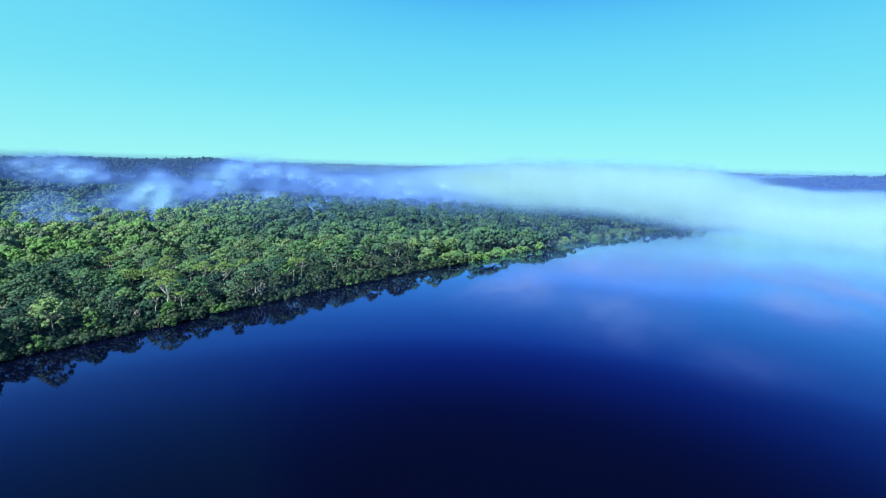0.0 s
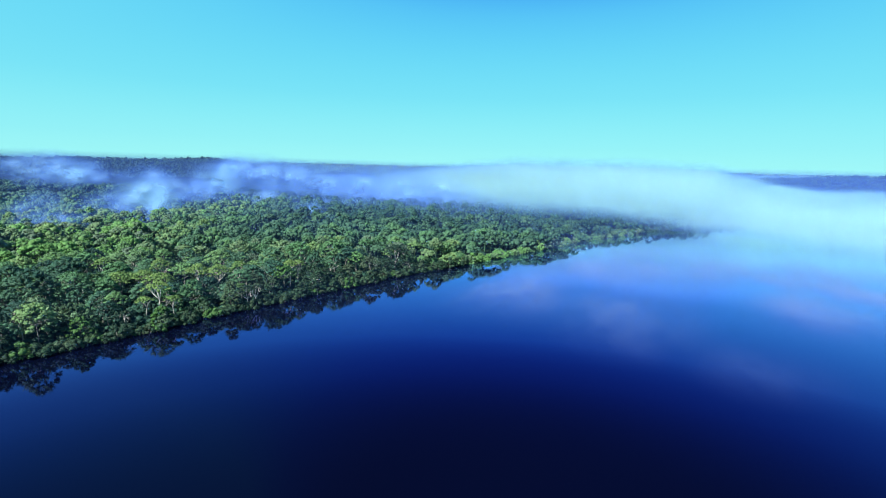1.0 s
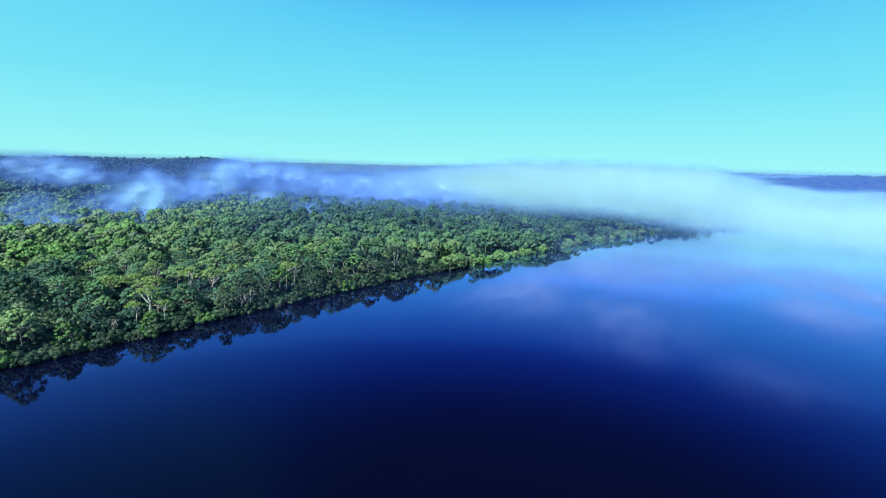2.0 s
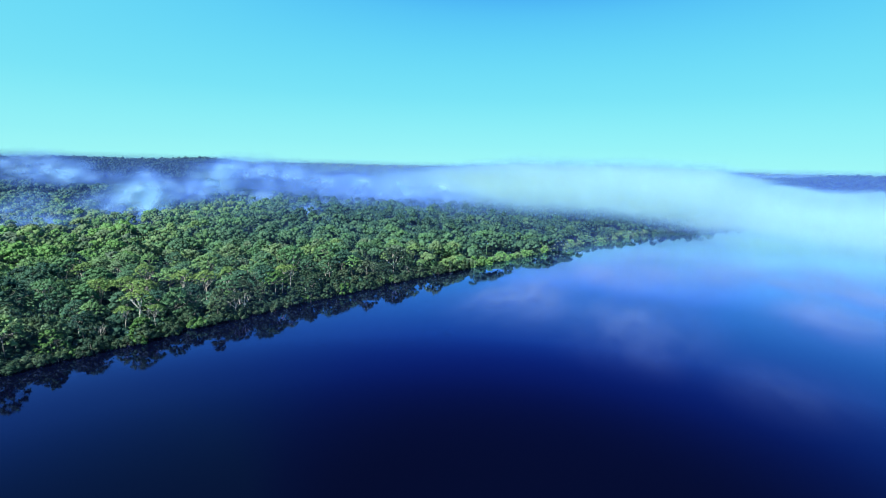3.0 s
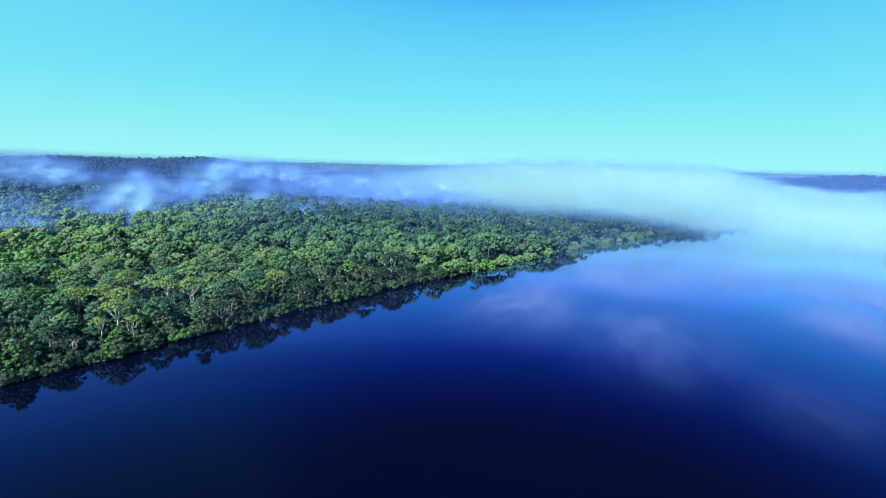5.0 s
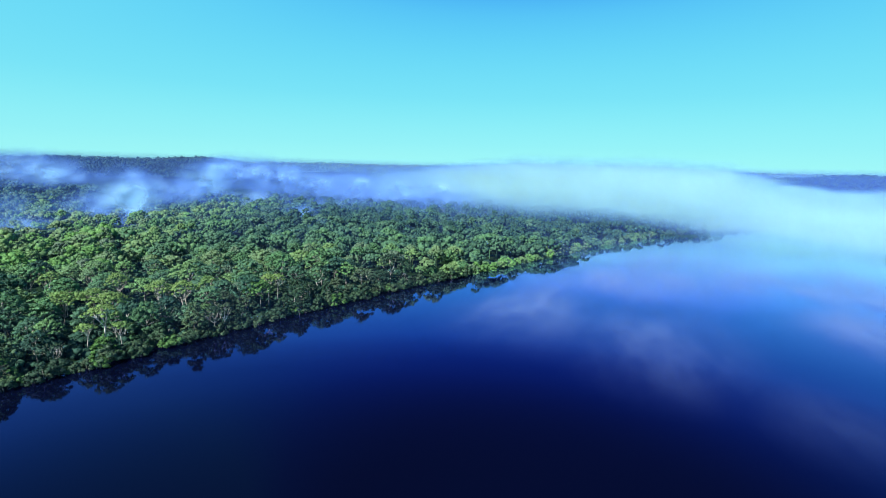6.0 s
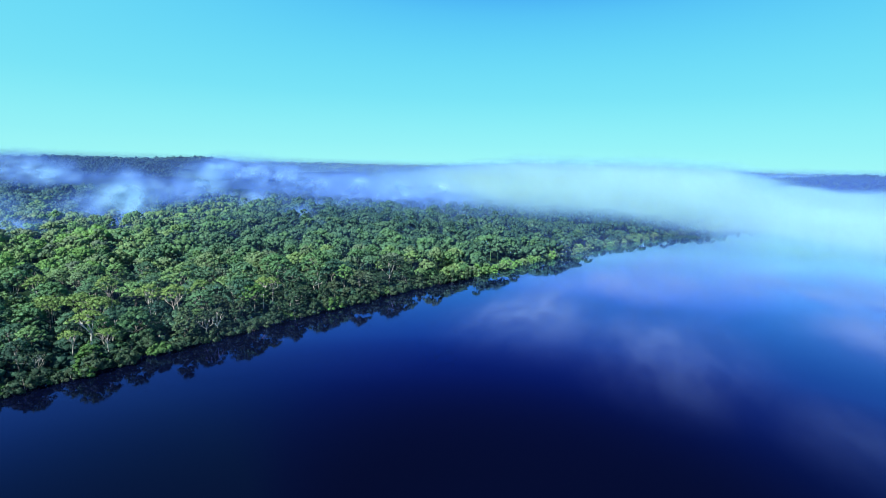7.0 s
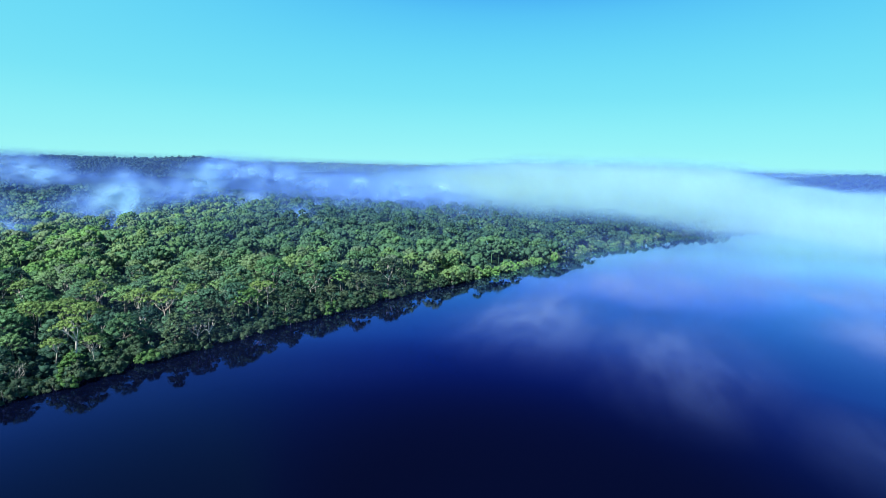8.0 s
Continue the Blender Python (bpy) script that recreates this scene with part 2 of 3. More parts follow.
def shore_gap(x, y):
    """Metres from the waterline: above 0 on the forest's side."""
    best = np.full(np.shape(x), 1e9)
    side = np.ones(np.shape(x))
    for (ax, ay), (bx, by) in zip(SHORE[:-1], SHORE[1:]):
        dx, dy = bx - ax, by - ay
        k = np.clip(((x - ax) * dx + (y - ay) * dy) / (dx * dx + dy * dy), 0, 1)
        d = np.hypot(x - ax - k * dx, y - ay - k * dy)
        s = np.sign(dx * (y - ay) - dy * (x - ax))
        near = d < best - 1e-6
        best, side = np.where(near, d, best), np.where(near, s, side)
    return best * side


def smooth(a, b, x):
    k = np.clip((x - a) / (b - a), 0, 1)
    return k * k * (3 - 2 * k)


def bump2(x, y, cx, cy, rx, ry, turn=0.0):
    c, s = math.cos(radians(turn)), math.sin(radians(turn))
    u, v = (x - cx) * c + (y - cy) * s, -(x - cx) * s + (y - cy) * c
    return np.exp(-(u / rx) ** 2 - (v / ry) ** 2)


def waves(x, y, size, seed):
    r = np.random.RandomState(seed)
    total = np.zeros(np.shape(x))
    for k in range(7):
        a, f, p = r.uniform(0, math.tau), r.uniform(0.7, 1.9) * math.tau / size, r.uniform(0, math.tau)
        total += np.sin((x * math.cos(a) + y * math.sin(a)) * f + p)
    return total / 7


def land(x, y):
    """The height of the ground."""
    x, y = np.asarray(x, float), np.asarray(y, float)
    s = shore_gap(x, y)
    z = -4 + 4.8 * smooth(-5, 4, s) + 4 * smooth(5, 350, s)
    inland = smooth(40, 250, s)
    z = z + inland * (2.0 * waves(x, y, 160, 3) + 1.0)
    z = z + 26 * bump2(x, y, -860, 830, 330, 170, 35) + 16 * bump2(x, y, -420, 930, 160, 120, 10)
    d, az = np.hypot(x, y), np.degrees(np.arctan2(x, y))
    # the wooded ridge behind the mist
    z = z + 70 * bump2(x, y, -1330, 2020, 700, 330, 25) * (1 + 0.06 * waves(x, y, 420, 5)) + 34 * bump2(x, y, -960, 2120, 190, 260) + 34 * bump2(x, y, -2500, 1700, 900, 500) + 50 * bump2(x, y, -560, 3050, 620, 300, 10)
    # the hill across the bend
    z = z + 86 * bump2(x, y, 1900, 1960, 960, 450, -38) * (1 + 0.05 * waves(x, y, 300, 8))
    # the far ranges all round
    far = np.interp(az, [-60, -40, -25, -12, 0, 20, 50], [66, 70, 86, 96, 99, 102, 100])
    z = z + smooth(3300, 4400, d) * (far + 8 * waves(x, y, 1500, 11)) * smooth(20, 400, s)
    return z


def grid_mesh(name, X, Y, Z, mat, parent=None):
    a, b = X.shape
    i = np.arange(a * b).reshape(a, b)
    quads = np.stack([i[:-1, :-1], i[:-1, 1:], i[1:, 1:], i[1:, :-1]], -1).reshape(-1, 4)
    if (X[1, 0] - X[0, 0]) * (Y[0, 1] - Y[0, 0]) - (Y[1, 0] - Y[0, 0]) * (X[0, 1] - X[0, 0]) > 0:
        quads = quads[:, ::-1]
    return quad_mesh(name, np.stack([X, Y, Z], -1).reshape(-1, 3), quads, mat, parent)


def quad_mesh(name, verts, quads, mat, parent=None, smooth_shade=True, values=None, attribute="tint", normals=None):
    me = bpy.data.meshes.new(name)
    me.vertices.add(len(verts))
    me.vertices.foreach_set("co", np.asarray(verts, np.float32).ravel())
    me.loops.add(len(quads) * 4)
    me.loops.foreach_set("vertex_index", np.asarray(quads, np.int32).ravel())
    me.polygons.add(len(quads))
    me.polygons.foreach_set("loop_start", np.arange(0, len(quads) * 4, 4, dtype=np.int32))
    me.polygons.foreach_set("use_smooth", np.full(len(quads), smooth_shade))
    me.materials.append(mat)
    if values is not None:
        me.attributes.new(attribute, "FLOAT", "POINT").data.foreach_set("value", np.asarray(values, np.float32))
    me.update(calc_edges=True)
    if normals is not None:
        me.attributes.new("custom_normal", "FLOAT_VECTOR", "POINT").data.foreach_set("vector", np.asarray(normals, np.float32).ravel())
    ob = new(name, me)
    if parent is not None:
        ob.parent = parent
    return ob


front = np.radians(np.linspace(-62, 62, 240))
behind = np.radians(np.linspace(62, 298, 60))[1:]
angles = np.concatenate([front, behind])
rings = np.concatenate([[0.5], np.geomspace(60, 4880, 150)])
A, D = np.meshgrid(angles, rings)
GX, GY = D * np.sin(A), D * np.cos(A)
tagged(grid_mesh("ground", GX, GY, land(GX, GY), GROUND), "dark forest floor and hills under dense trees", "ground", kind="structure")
WA, WD = np.meshgrid(np.radians(np.linspace(0, 360, 97)), np.array([0.5, 300, 900, 2000, 3600, 4880]))
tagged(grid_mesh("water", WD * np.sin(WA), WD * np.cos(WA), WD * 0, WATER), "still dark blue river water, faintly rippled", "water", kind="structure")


# ======== foliage ========
def unit(v):
    return v / np.maximum(np.linalg.norm(v, axis=1), 1e-6)[:, None]


def crown_ways(points, axis_height):
    """The way out of a crown at each point, so that a crown is shaded as one rounded form."""
    return unit(points - np.array([0, 0, axis_height]))


def leaf_quads(r, centres, radii, per, size, low=-0.25, flat=0.8, heart=0.0):
    """Sprays of leaves on the upper skin of clumps: quads lying roughly along the clump's surface, shaded along the clump and the crown."""
    n = len(centres) * per
    c, rad = np.repeat(centres, per, 0), np.repeat(radii, per)
    u = unit(r.normal(size=(n, 3)))
    u[:, 2] = np.where(u[:, 2] < low, -u[:, 2], u[:, 2])
    p = c + u * rad[:, None] * r.uniform(0.72, 1.12, n)[:, None] * np.array([1, 1, flat])
    nrm = unit(u + r.normal(size=(n, 3)) * 0.42 + np.array([0, 0, 0.3]))
    t = unit(np.cross(nrm, r.normal(size=(n, 3))))
    b = np.cross(nrm, t)
    s = (size * r.uniform(0.6, 1.35, n))[:, None]
    w = s * r.uniform(0.55, 0.9, n)[:, None]
    v = np.stack([p - t * s, p - b * w * 0.9 + nrm * s * 0.12, p + t * s - nrm * s * 0.2, p + b * w + nrm * s * 0.1], 1).reshape(-1, 3)
    shade = unit(0.7 * u + 0.4 * crown_ways(c, heart) + 0.35 * nrm)
    return v, np.arange(n * 4).reshape(-1, 4), np.repeat(shade, 4, 0)


def crown_clumps(r, height, radius, depth, count):
    """Centres and radii of the clumps of a domed, uneven crown."""
    a = np.arange(count) * 2.39996 + r.uniform(0, 6)
    k = np.sqrt((np.arange(count) + 0.5) / count)
    k = np.clip(k + r.normal(size=count) * 0.07, 0, 1.08)
    lobes = 1 + 0.18 * np.sin(a * 2 + r.uniform(0, 6)) + 0.14 * np.sin(a * 3 + r.uniform(0, 6))
    x, y = radius * k * lobes * np.cos(a), radius * k * lobes * np.sin(a)
    z = height - depth * k ** 2.2 - r.uniform(0, 0.22, count) * depth
    return np.stack([x, y, z], 1), radius * r.uniform(0.6, 1.45, count) * 1.35 / math.sqrt(count)


def dome(r, across, down, lumps, reach=1.95):
    """A lumpy rounded body of unit radius, closed above and open below."""
    a, p = np.meshgrid(np.linspace(0, math.tau, across, endpoint=False), np.linspace(0.03, reach, down + 1))
    k = 1 + lumps * (np.sin(a * 2 + r.uniform(0, 6)) * np.sin(p * 2.2 + r.uniform(0, 6)) + 0.8 * np.sin(a * 3 + p * 3 + r.uniform(0, 6)) + r.normal(size=a.shape) * 0.45)
    v = np.stack([k * np.sin(p) * np.cos(a), k * np.sin(p) * np.sin(a), k * np.cos(p)], -1)
    i = np.arange(a.size).reshape(a.shape)
    j = np.roll(i, -1, 1)
    return v.reshape(-1, 3), np.stack([i[:-1], i[1:], j[1:], j[:-1]], -1).reshape(-1, 4)


def clump_bodies(r, centres, radii, across=5, down=2, flat=0.8, fill=0.76, heart=0.0):
    pieces = []
    for c, rad, way in zip(centres, radii, crown_ways(centres, heart)):
        v, q = dome(r, across, down, 0.2, 2.2)
        pieces.append((c + v * rad * fill * np.array([1, 1, flat]), q, unit(0.8 * v + 0.35 * way)))
    return joined(pieces)


def tube(points, radii, sides=6):
    pts = np.asarray(points, float)
    d = np.gradient(pts, axis=0)
    d /= np.linalg.norm(d, axis=1)[:, None]
    ref = np.where(np.abs(d[:, 2:]) > 0.9, np.array([[1.0, 0, 0]]), np.array([[0, 0, 1.0]]))
    u = np.cross(d, ref)
    u /= np.linalg.norm(u, axis=1)[:, None]
    w = np.cross(d, u)
    a = np.linspace(0, math.tau, sides, endpoint=False)
    v = pts[:, None] + np.asarray(radii)[:, None, None] * (np.cos(a)[None, :, None] * u[:, None] + np.sin(a)[None, :, None] * w[:, None])
    i = np.arange(len(pts) * sides).reshape(len(pts), sides)
    j = np.roll(i, -1, 1)
    return v.reshape(-1, 3), np.stack([i[:-1], j[:-1], j[1:], i[1:]], -1).reshape(-1, 4)


def joined(pieces):
    """Pieces of vertices, faces and, where they have them, normals, as one."""
    n, qs = 0, []
    for piece in pieces:
        qs.append(piece[1] + n)
        n += len(piece[0])
    return (np.concatenate([p[0] for p in pieces]), np.concatenate(qs), *(np.concatenate(extra) for extra in zip(*(p[2:] for p in pieces))))


def limbs(r, height, fork, girth, tips):
    """A tapered trunk that forks into limbs reaching towards the tips."""
    lean = r.normal(size=2) * 0.03 * height
    base = np.array([[0, 0, -1.2], [0, 0, 0.4], [lean[0] * 0.4, lean[1] * 0.4, fork * 0.55], [lean[0], lean[1], fork]])
    pieces = [tube(base, [girth * 1.5, girth * 1.1, girth * 0.85, girth * 0.7], 7)]
    for tip in tips:
        mid = base[3] * 0.45 + np.asarray(tip) * 0.55 + np.array([*(r.normal(size=2) * 0.5), -0.4])
        pieces.append(tube([base[3] - [0, 0, 0.5], mid, tip], [girth * 0.5, girth * 0.33, girth * 0.1], 5))
        for _ in range(2):
            twig = np.asarray(tip) + r.normal(size=3) * np.array([1.3, 1.3, 0.6])
            pieces.append(tube([mid, (mid + twig) / 2 + [0, 0, 0.3], twig], [girth * 0.25, girth * 0.16, girth * 0.06], 4))
    return joined(pieces)


def tree(name, seed, height, radius, depth, clumps, per, leaf, bark_material, open_crown=False, leaf_material=LEAVES):
    """One tree: an Empty at its foot, with its trunk and its crown."""
    r = np.random.RandomState(seed)
    top = new(name)
    c, rad = crown_clumps(r, height, radius, depth, clumps)
    fork = height - min(depth, radius) - radius * (1.0 if open_crown else 0.35)
    tips = c[r.permutation(len(c))[:8 if open_crown else 6]] - [0, 0, 0.4]
    v, q = limbs(r, height, max(fork, height * 0.35), (0.022 if bark_material is WHITE_BARK else 0.016 if open_crown else 0.0125) * height, tips)
    quad_mesh("trunk", v, q, bark_material, top)
    heart = height - depth - 0.5 * radius
    leaves = leaf_quads(r, c, rad, per, leaf, -0.1 if open_crown else -0.35, heart=heart)
    v, q, n = joined([leaves] + ([] if per < 10 else [clump_bodies(r, c, rad, 4, fill=0.58 if open_crown else 0.68, heart=heart)]))
    quad_mesh("crown", v, q, leaf_material, top, True, normals=n)
    return top


def bush(name, seed, height, radius):
    r = np.random.RandomState(seed)
    top = new(name)
    n = 16
    a, k = r.uniform(0, math.tau, n), np.sqrt(r.uniform(0, 1, n))
    c = np.stack([radius * k * np.cos(a), radius * k * np.sin(a), height * (0.25 + 0.65 * (1 - k ** 2)) * r.uniform(0.6, 1.05, n)], 1)
    rad = radius * r.uniform(0.28, 0.45, n)
    v, q, n = joined([leaf_quads(r, c, rad, 24, 0.30, -0.8), clump_bodies(r, c, rad, fill=0.7)])
    quad_mesh("leaves", v, q, SHADED_BANK_LEAVES, top, True, normals=n)
    stems = [tube([[0, 0, -1.5], c[i] * [0.4, 0.4, 0.5], c[i]], [0.14, 0.09, 0.03], 5) for i in range(5)]
    quad_mesh("stem", *joined(stems), BARK, top)
    return top


# where trees stand: a jittered lattice over the land
def lattice(step, near, far, a0, a1, seed, gap=3.0):
    r = np.random.RandomState(seed)
    xs = np.arange(-far, far, step)
    X, Y = np.meshgrid(xs, np.arange(-50, far, step * 0.87))
    X = X + (np.arange(X.shape[0]) % 2)[:, None] * step / 2
    X, Y = X + r.uniform(-0.38, 0.38, X.shape) * step, Y + r.uniform(-0.38, 0.38, X.shape) * step
    X, Y = X.ravel(), Y.ravel()
    d, az = np.hypot(X, Y), np.degrees(np.arctan2(X, Y))
    ok = (d > near) & (d <= far) & (az > a0) & (az < a1)
    X, Y = X[ok], Y[ok]
    ok = (shore_gap(X, Y) > gap) & ~((np.minimum(np.abs(X + 32) / 60 + np.abs(Y - 930) / 75, np.abs(X - 62) / 85 + np.abs(Y - 865) / 50) < 1) & (r.uniform(0, 1, len(X)) > 0.08))
    return X[ok], Y[ok]


# openings in the canopy, down to the dark forest floor
GAPS = np.array([(-246, 341), (-215, 373), (-178, 335), (-157, 284), (-140, 291), (-185, 290), (-128, 333), (-179, 414), (-153, 447), (-93, 396), (-74, 428), (-96, 352), (-256, 437), (-185, 385), (-207, 457)], float)


def in_gap(x, y, reach):
    return np.min(np.hypot(np.asarray(x)[..., None] - GAPS[:, 0], (np.asarray(y)[..., None] - GAPS[:, 1]) * 0.75), -1) < reach


NEAR_STEP = 11.2
tx, ty = lattice(NEAR_STEP, 150, 460, -54, 40, 21)
order = np.argsort(np.hypot(tx + 60, (ty - 150)))
NEAR = 285
rt = np.random.RandomState(77)
KINDS = []
for k in range(12):
    h = rt.uniform(12.0, 22.0)
    rad = rt.uniform(5.2, 9.4)
    KINDS.append((h, rad, rt.uniform(0.6, 1.0) * rad + 1.0, int(40 + 3.4 * rad)))
for k in range(5):
    h = rt.uniform(8.5, 13.5)
    KINDS.append((h, rt.uniform(4.0, 5.6), h - 2.2, 52))
# trees that stand out: place, kind
LANDMARKS = [(-147.3, 256.2, "pale"), (-151, 233.5, "bare"), (-111, 280.5, "grey"), (-107.5, 284.5, "grey"), (-180, 276, "bright"), (-171, 283, "bright"), (-158, 277, "bright"), (-136.5, 270, "dome"),
             (-148, 300, "light"), (-136, 301, "light"), (-128.6, 313, "light"), (-179, 314, "light"), (-100, 324, "tall"), (-95.5, 326, "tall"), (-150, 249, "slim"), (-137.7, 253, "slim"), (-212, 310, "light")]
# kind: height, radius, depth, clumps, leaves to a clump, label
SORTS = {"pale": (19.0, 5.6, 3.6, 44, 15, "tree with bright pale trunk and spreading forked limbs"), "bare": (9.5, 4.2, 2.2, 26, 5, "nearly leafless grey tree at the water's edge"),
         "grey": (13.0, 4.2, 4.0, 30, 10, "thin-leaved tree with a slender pale trunk at the waterline"), "bright": (18.5, 7.6, 4.2, 66, 22, "wide umbrella tree with a bright yellow-green crown"),
         "dome": (17.0, 9.8, 12.5, 90, 28, "broad dense dark green tree rounded like a dome"), "light": (19.5, 6.2, 4.6, 52, 22, "light green tree with pale forked limbs"), "tall": (19.0, 4.2, 2.6, 30, 18, "tall slender tree with a bare pale trunk"), "slim": (12.5, 3.4, 2.0, 22, 24, "slim tree with a pale trunk and small crown")}
protos = []
for k, (h, rad, dep, n) in enumerate(KINDS):
    pale = k in (2, 5, 7, 9)
    t = tree("rainforest_tree", 100 + k, h, rad, dep, n, 15, 0.34, PALE_BARK if pale else BARK, pale, LEAVES if k < 12 else SHADED_BANK_LEAVES)
    if k >= 12:
        tagged(t, "bushy tree leafed down to the water's edge", "tree", "trees along the river bank")
        protos.append(t)
        continue
    tagged(t, "pale-limbed rainforest tree with an open umbrella crown" if pale else "tall rainforest tree with a dense domed green crown", "tree", "trees along the river bank")
    protos.append(t)
used = set()
for j, i in enumerate(order[:NEAR]):
    x, y = tx[i], ty[i]
    if min(min(math.hypot(x - a, y - b) - (1.5 if c in ("dome", "bright") else 0), math.hypot(x - a - 2.7, y - b + 4.6), math.hypot(x - a - 5.2, y - b + 9.0) + (0 if c in ("pale", "light") else 3)) for a, b, c in LANDMARKS) < 5.6:
        continue
    stand = float(waves(x, y, 36, 91)) / 0.27
    if (stand < -0.75 or in_gap(x, y, 8.0)) and shore_gap(x, y) > 14:
        continue
    k = int(rt.randint(12))
    s = rt.uniform(0.8, 1.1) * (1 + 0.15 * min(1.4, max(-1.2, stand)))
    if shore_gap(x, y) < 11:
        k, s = 12 + int(rt.randint(5)), 1.3 * s
    m = pose(x, y, float(land(x, y)), rt.normal() * 2, rt.normal() * 2, rt.uniform(0, 360)) @ Matrix.Scale(s, 4)
    if k not in used:
        used.add(k)
        protos[k].matrix_basis = m
        continue
    o = copy_thing(protos[k], pose(0, 0, 0))
    o.matrix_basis = m
    # crowns close to the water take the leaves with painted-in shade
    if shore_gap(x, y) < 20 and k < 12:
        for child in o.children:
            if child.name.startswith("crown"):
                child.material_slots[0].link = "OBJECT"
                child.material_slots[0].material = SHADED_BANK_LEAVES
for k in set(range(len(KINDS))) - used:
    for o in (*protos[k].children, protos[k]):
        bpy.data.objects.remove(o)

for x, y, sort in LANDMARKS:
    high, wide, deep, clumps, per, label = SORTS[sort]
    t = tree(("spreading" if sort == "pale" else sort) + "_tree", int(abs(x * 10 + y)), high, wide, deep, clumps, per, 0.27, BARK if sort in ("dome", "bright") else WHITE_BARK if sort == "pale" else PALE_BARK, sort != "dome", DOME_LEAVES if sort == "dome" else SHADED_BANK_LEAVES if sort in ("grey", "bare") else BRIGHT_LEAVES)
    t.matrix_basis = pose(x, y, float(land(x, y)))
    tagged(t, label, "tree", "trees along the river bank")

# bushes hanging over the water
seg = np.hypot(*np.diff(SHORE, axis=0).T)
along = np.concatenate([[0], np.cumsum(seg)])


def on_shore(s):
    return np.array([np.interp(s, along, SHORE[:, 0]), np.interp(s, along, SHORE[:, 1])]).T


s0 = along[4]
BUSHES = [bush("riverside_bush", 300 + k, rb, rr) for k, (rb, rr) in enumerate([(4.5, 3.2), (6.5, 3.6), (3.4, 2.8), (8.5, 3.8), (5.2, 4.0)])]
for b in BUSHES:
    tagged(b, "dense green bush overhanging the river's edge", "bush", "bushes along the waterline")
near_marks = np.arange(s0 - 40, s0 + 330, 2.2)
for j, s in enumerate(near_marks):
    p = on_shore(s + rt.uniform(-1, 1))
    q = on_shore(s + 3.0) - on_shore(s)
    inward = np.array([-q[1], q[0]]) / np.hypot(*q)
    x, y = p + inward * rt.uniform(-1.8, 2.8)
    if j >= 5 and min(math.hypot(x - a, y - b) for a, b, c in LANDMARKS if c == "grey") < 2.6:
        continue
    k = rt.randint(5)
    m = pose(x, y, max(0.0, float(land(x, y))) - 0.3, rt.normal() * 4, rt.normal() * 4, rt.uniform(0, 360)) @ Matrix.Scale(rt.uniform(0.75, 1.25), 4)
    if j < 5:
        BUSHES[j].matrix_basis = m
    else:
        copy_thing(BUSHES[k], pose(0, 0, 0)).matrix_basis = m


# ======== the forest beyond, past counting ========
def woods(name, label, xs, ys, kinds, seed, heights, widths, domes=(0.35, 0.7), tints=(0.0, 1.0), gaps=True):
    """Many trees in one mesh: each its own clumped crown, on a short trunk."""
    r = np.random.RandomState(seed)
    protos = []
    for k in range(kinds[0]):
        tall = r.uniform(*domes)
        c, cr = crown_clumps(r, 0.85, 0.9, tall, kinds[1])
        heart = 0.45 - tall
        body = clump_bodies(r, c, cr * 1.1, kinds[2], 2, 0.85, 0.72, heart)
        tv, tq = tube([[0, 0, -2.6], [0.03, 0.02, -0.8], [0, 0, 0.3]], [0.045, 0.035, 0.02], 3)
        stem = (tv, tq, unit(tv * np.array([1, 1, 0])))
        protos.append(joined([body, stem] + ([leaf_quads(r, c, cr * 0.95, kinds[3], kinds[4], -0.3, 0.85, heart)] if kinds[3] else [])))
    Z = land(xs, ys)
    vs, qs, ts, ns, n = [], [], [], [], 0
    which = r.randint(kinds[0], size=len(xs))
    stand, rim = waves(xs, ys, 36, 91) / 0.27, 0.74 + 0.26 * smooth(3, 22, shore_gap(xs, ys))
    lit_tint = 0.6 * smooth(-170, -330, xs) * smooth(1250, 700, np.hypot(xs, ys)) if gaps else 0 * xs  # sunlit western slope and dimming with distance, put into the leaf tints
    lit_tint = lit_tint + (0.36 * smooth(640, 360, np.hypot(xs, ys)) if gaps else 0)
    for i in range(len(xs)):
        if gaps and stand[i] < -0.8 or in_gap(xs[i], ys[i], 8.5 if gaps else 5.0):
            continue
        v, q, shade = protos[which[i]]
        w, h = r.uniform(*widths), r.uniform(*heights) * (1 + 0.12 * min(1.5, stand[i])) * rim[i]
        a = r.uniform(0, math.tau)
        c, s = math.cos(a), math.sin(a)
        o = np.empty_like(v)
        o[:, 0], o[:, 1] = xs[i] + w * (v[:, 0] * c - v[:, 1] * s), ys[i] + w * (v[:, 0] * s + v[:, 1] * c)
        o[:, 2] = Z[i] + h + w * (v[:, 2] - 1.0)
        ns.append(np.stack([shade[:, 0] * c - shade[:, 1] * s, shade[:, 0] * s + shade[:, 1] * c, shade[:, 2]], 1))
        vs.append(o)
        qs.append(q + n)
        ts.append(np.full(len(v), min(1.0, r.uniform(*tints) + lit_tint[i])))
        n += len(v)
    ob = quad_mesh(name, np.concatenate(vs), np.concatenate(qs), FOREST_LEAVES, None, True, np.concatenate(ts), normals=np.concatenate(ns))
    return tagged(ob, label, "forest", kind="stuff")


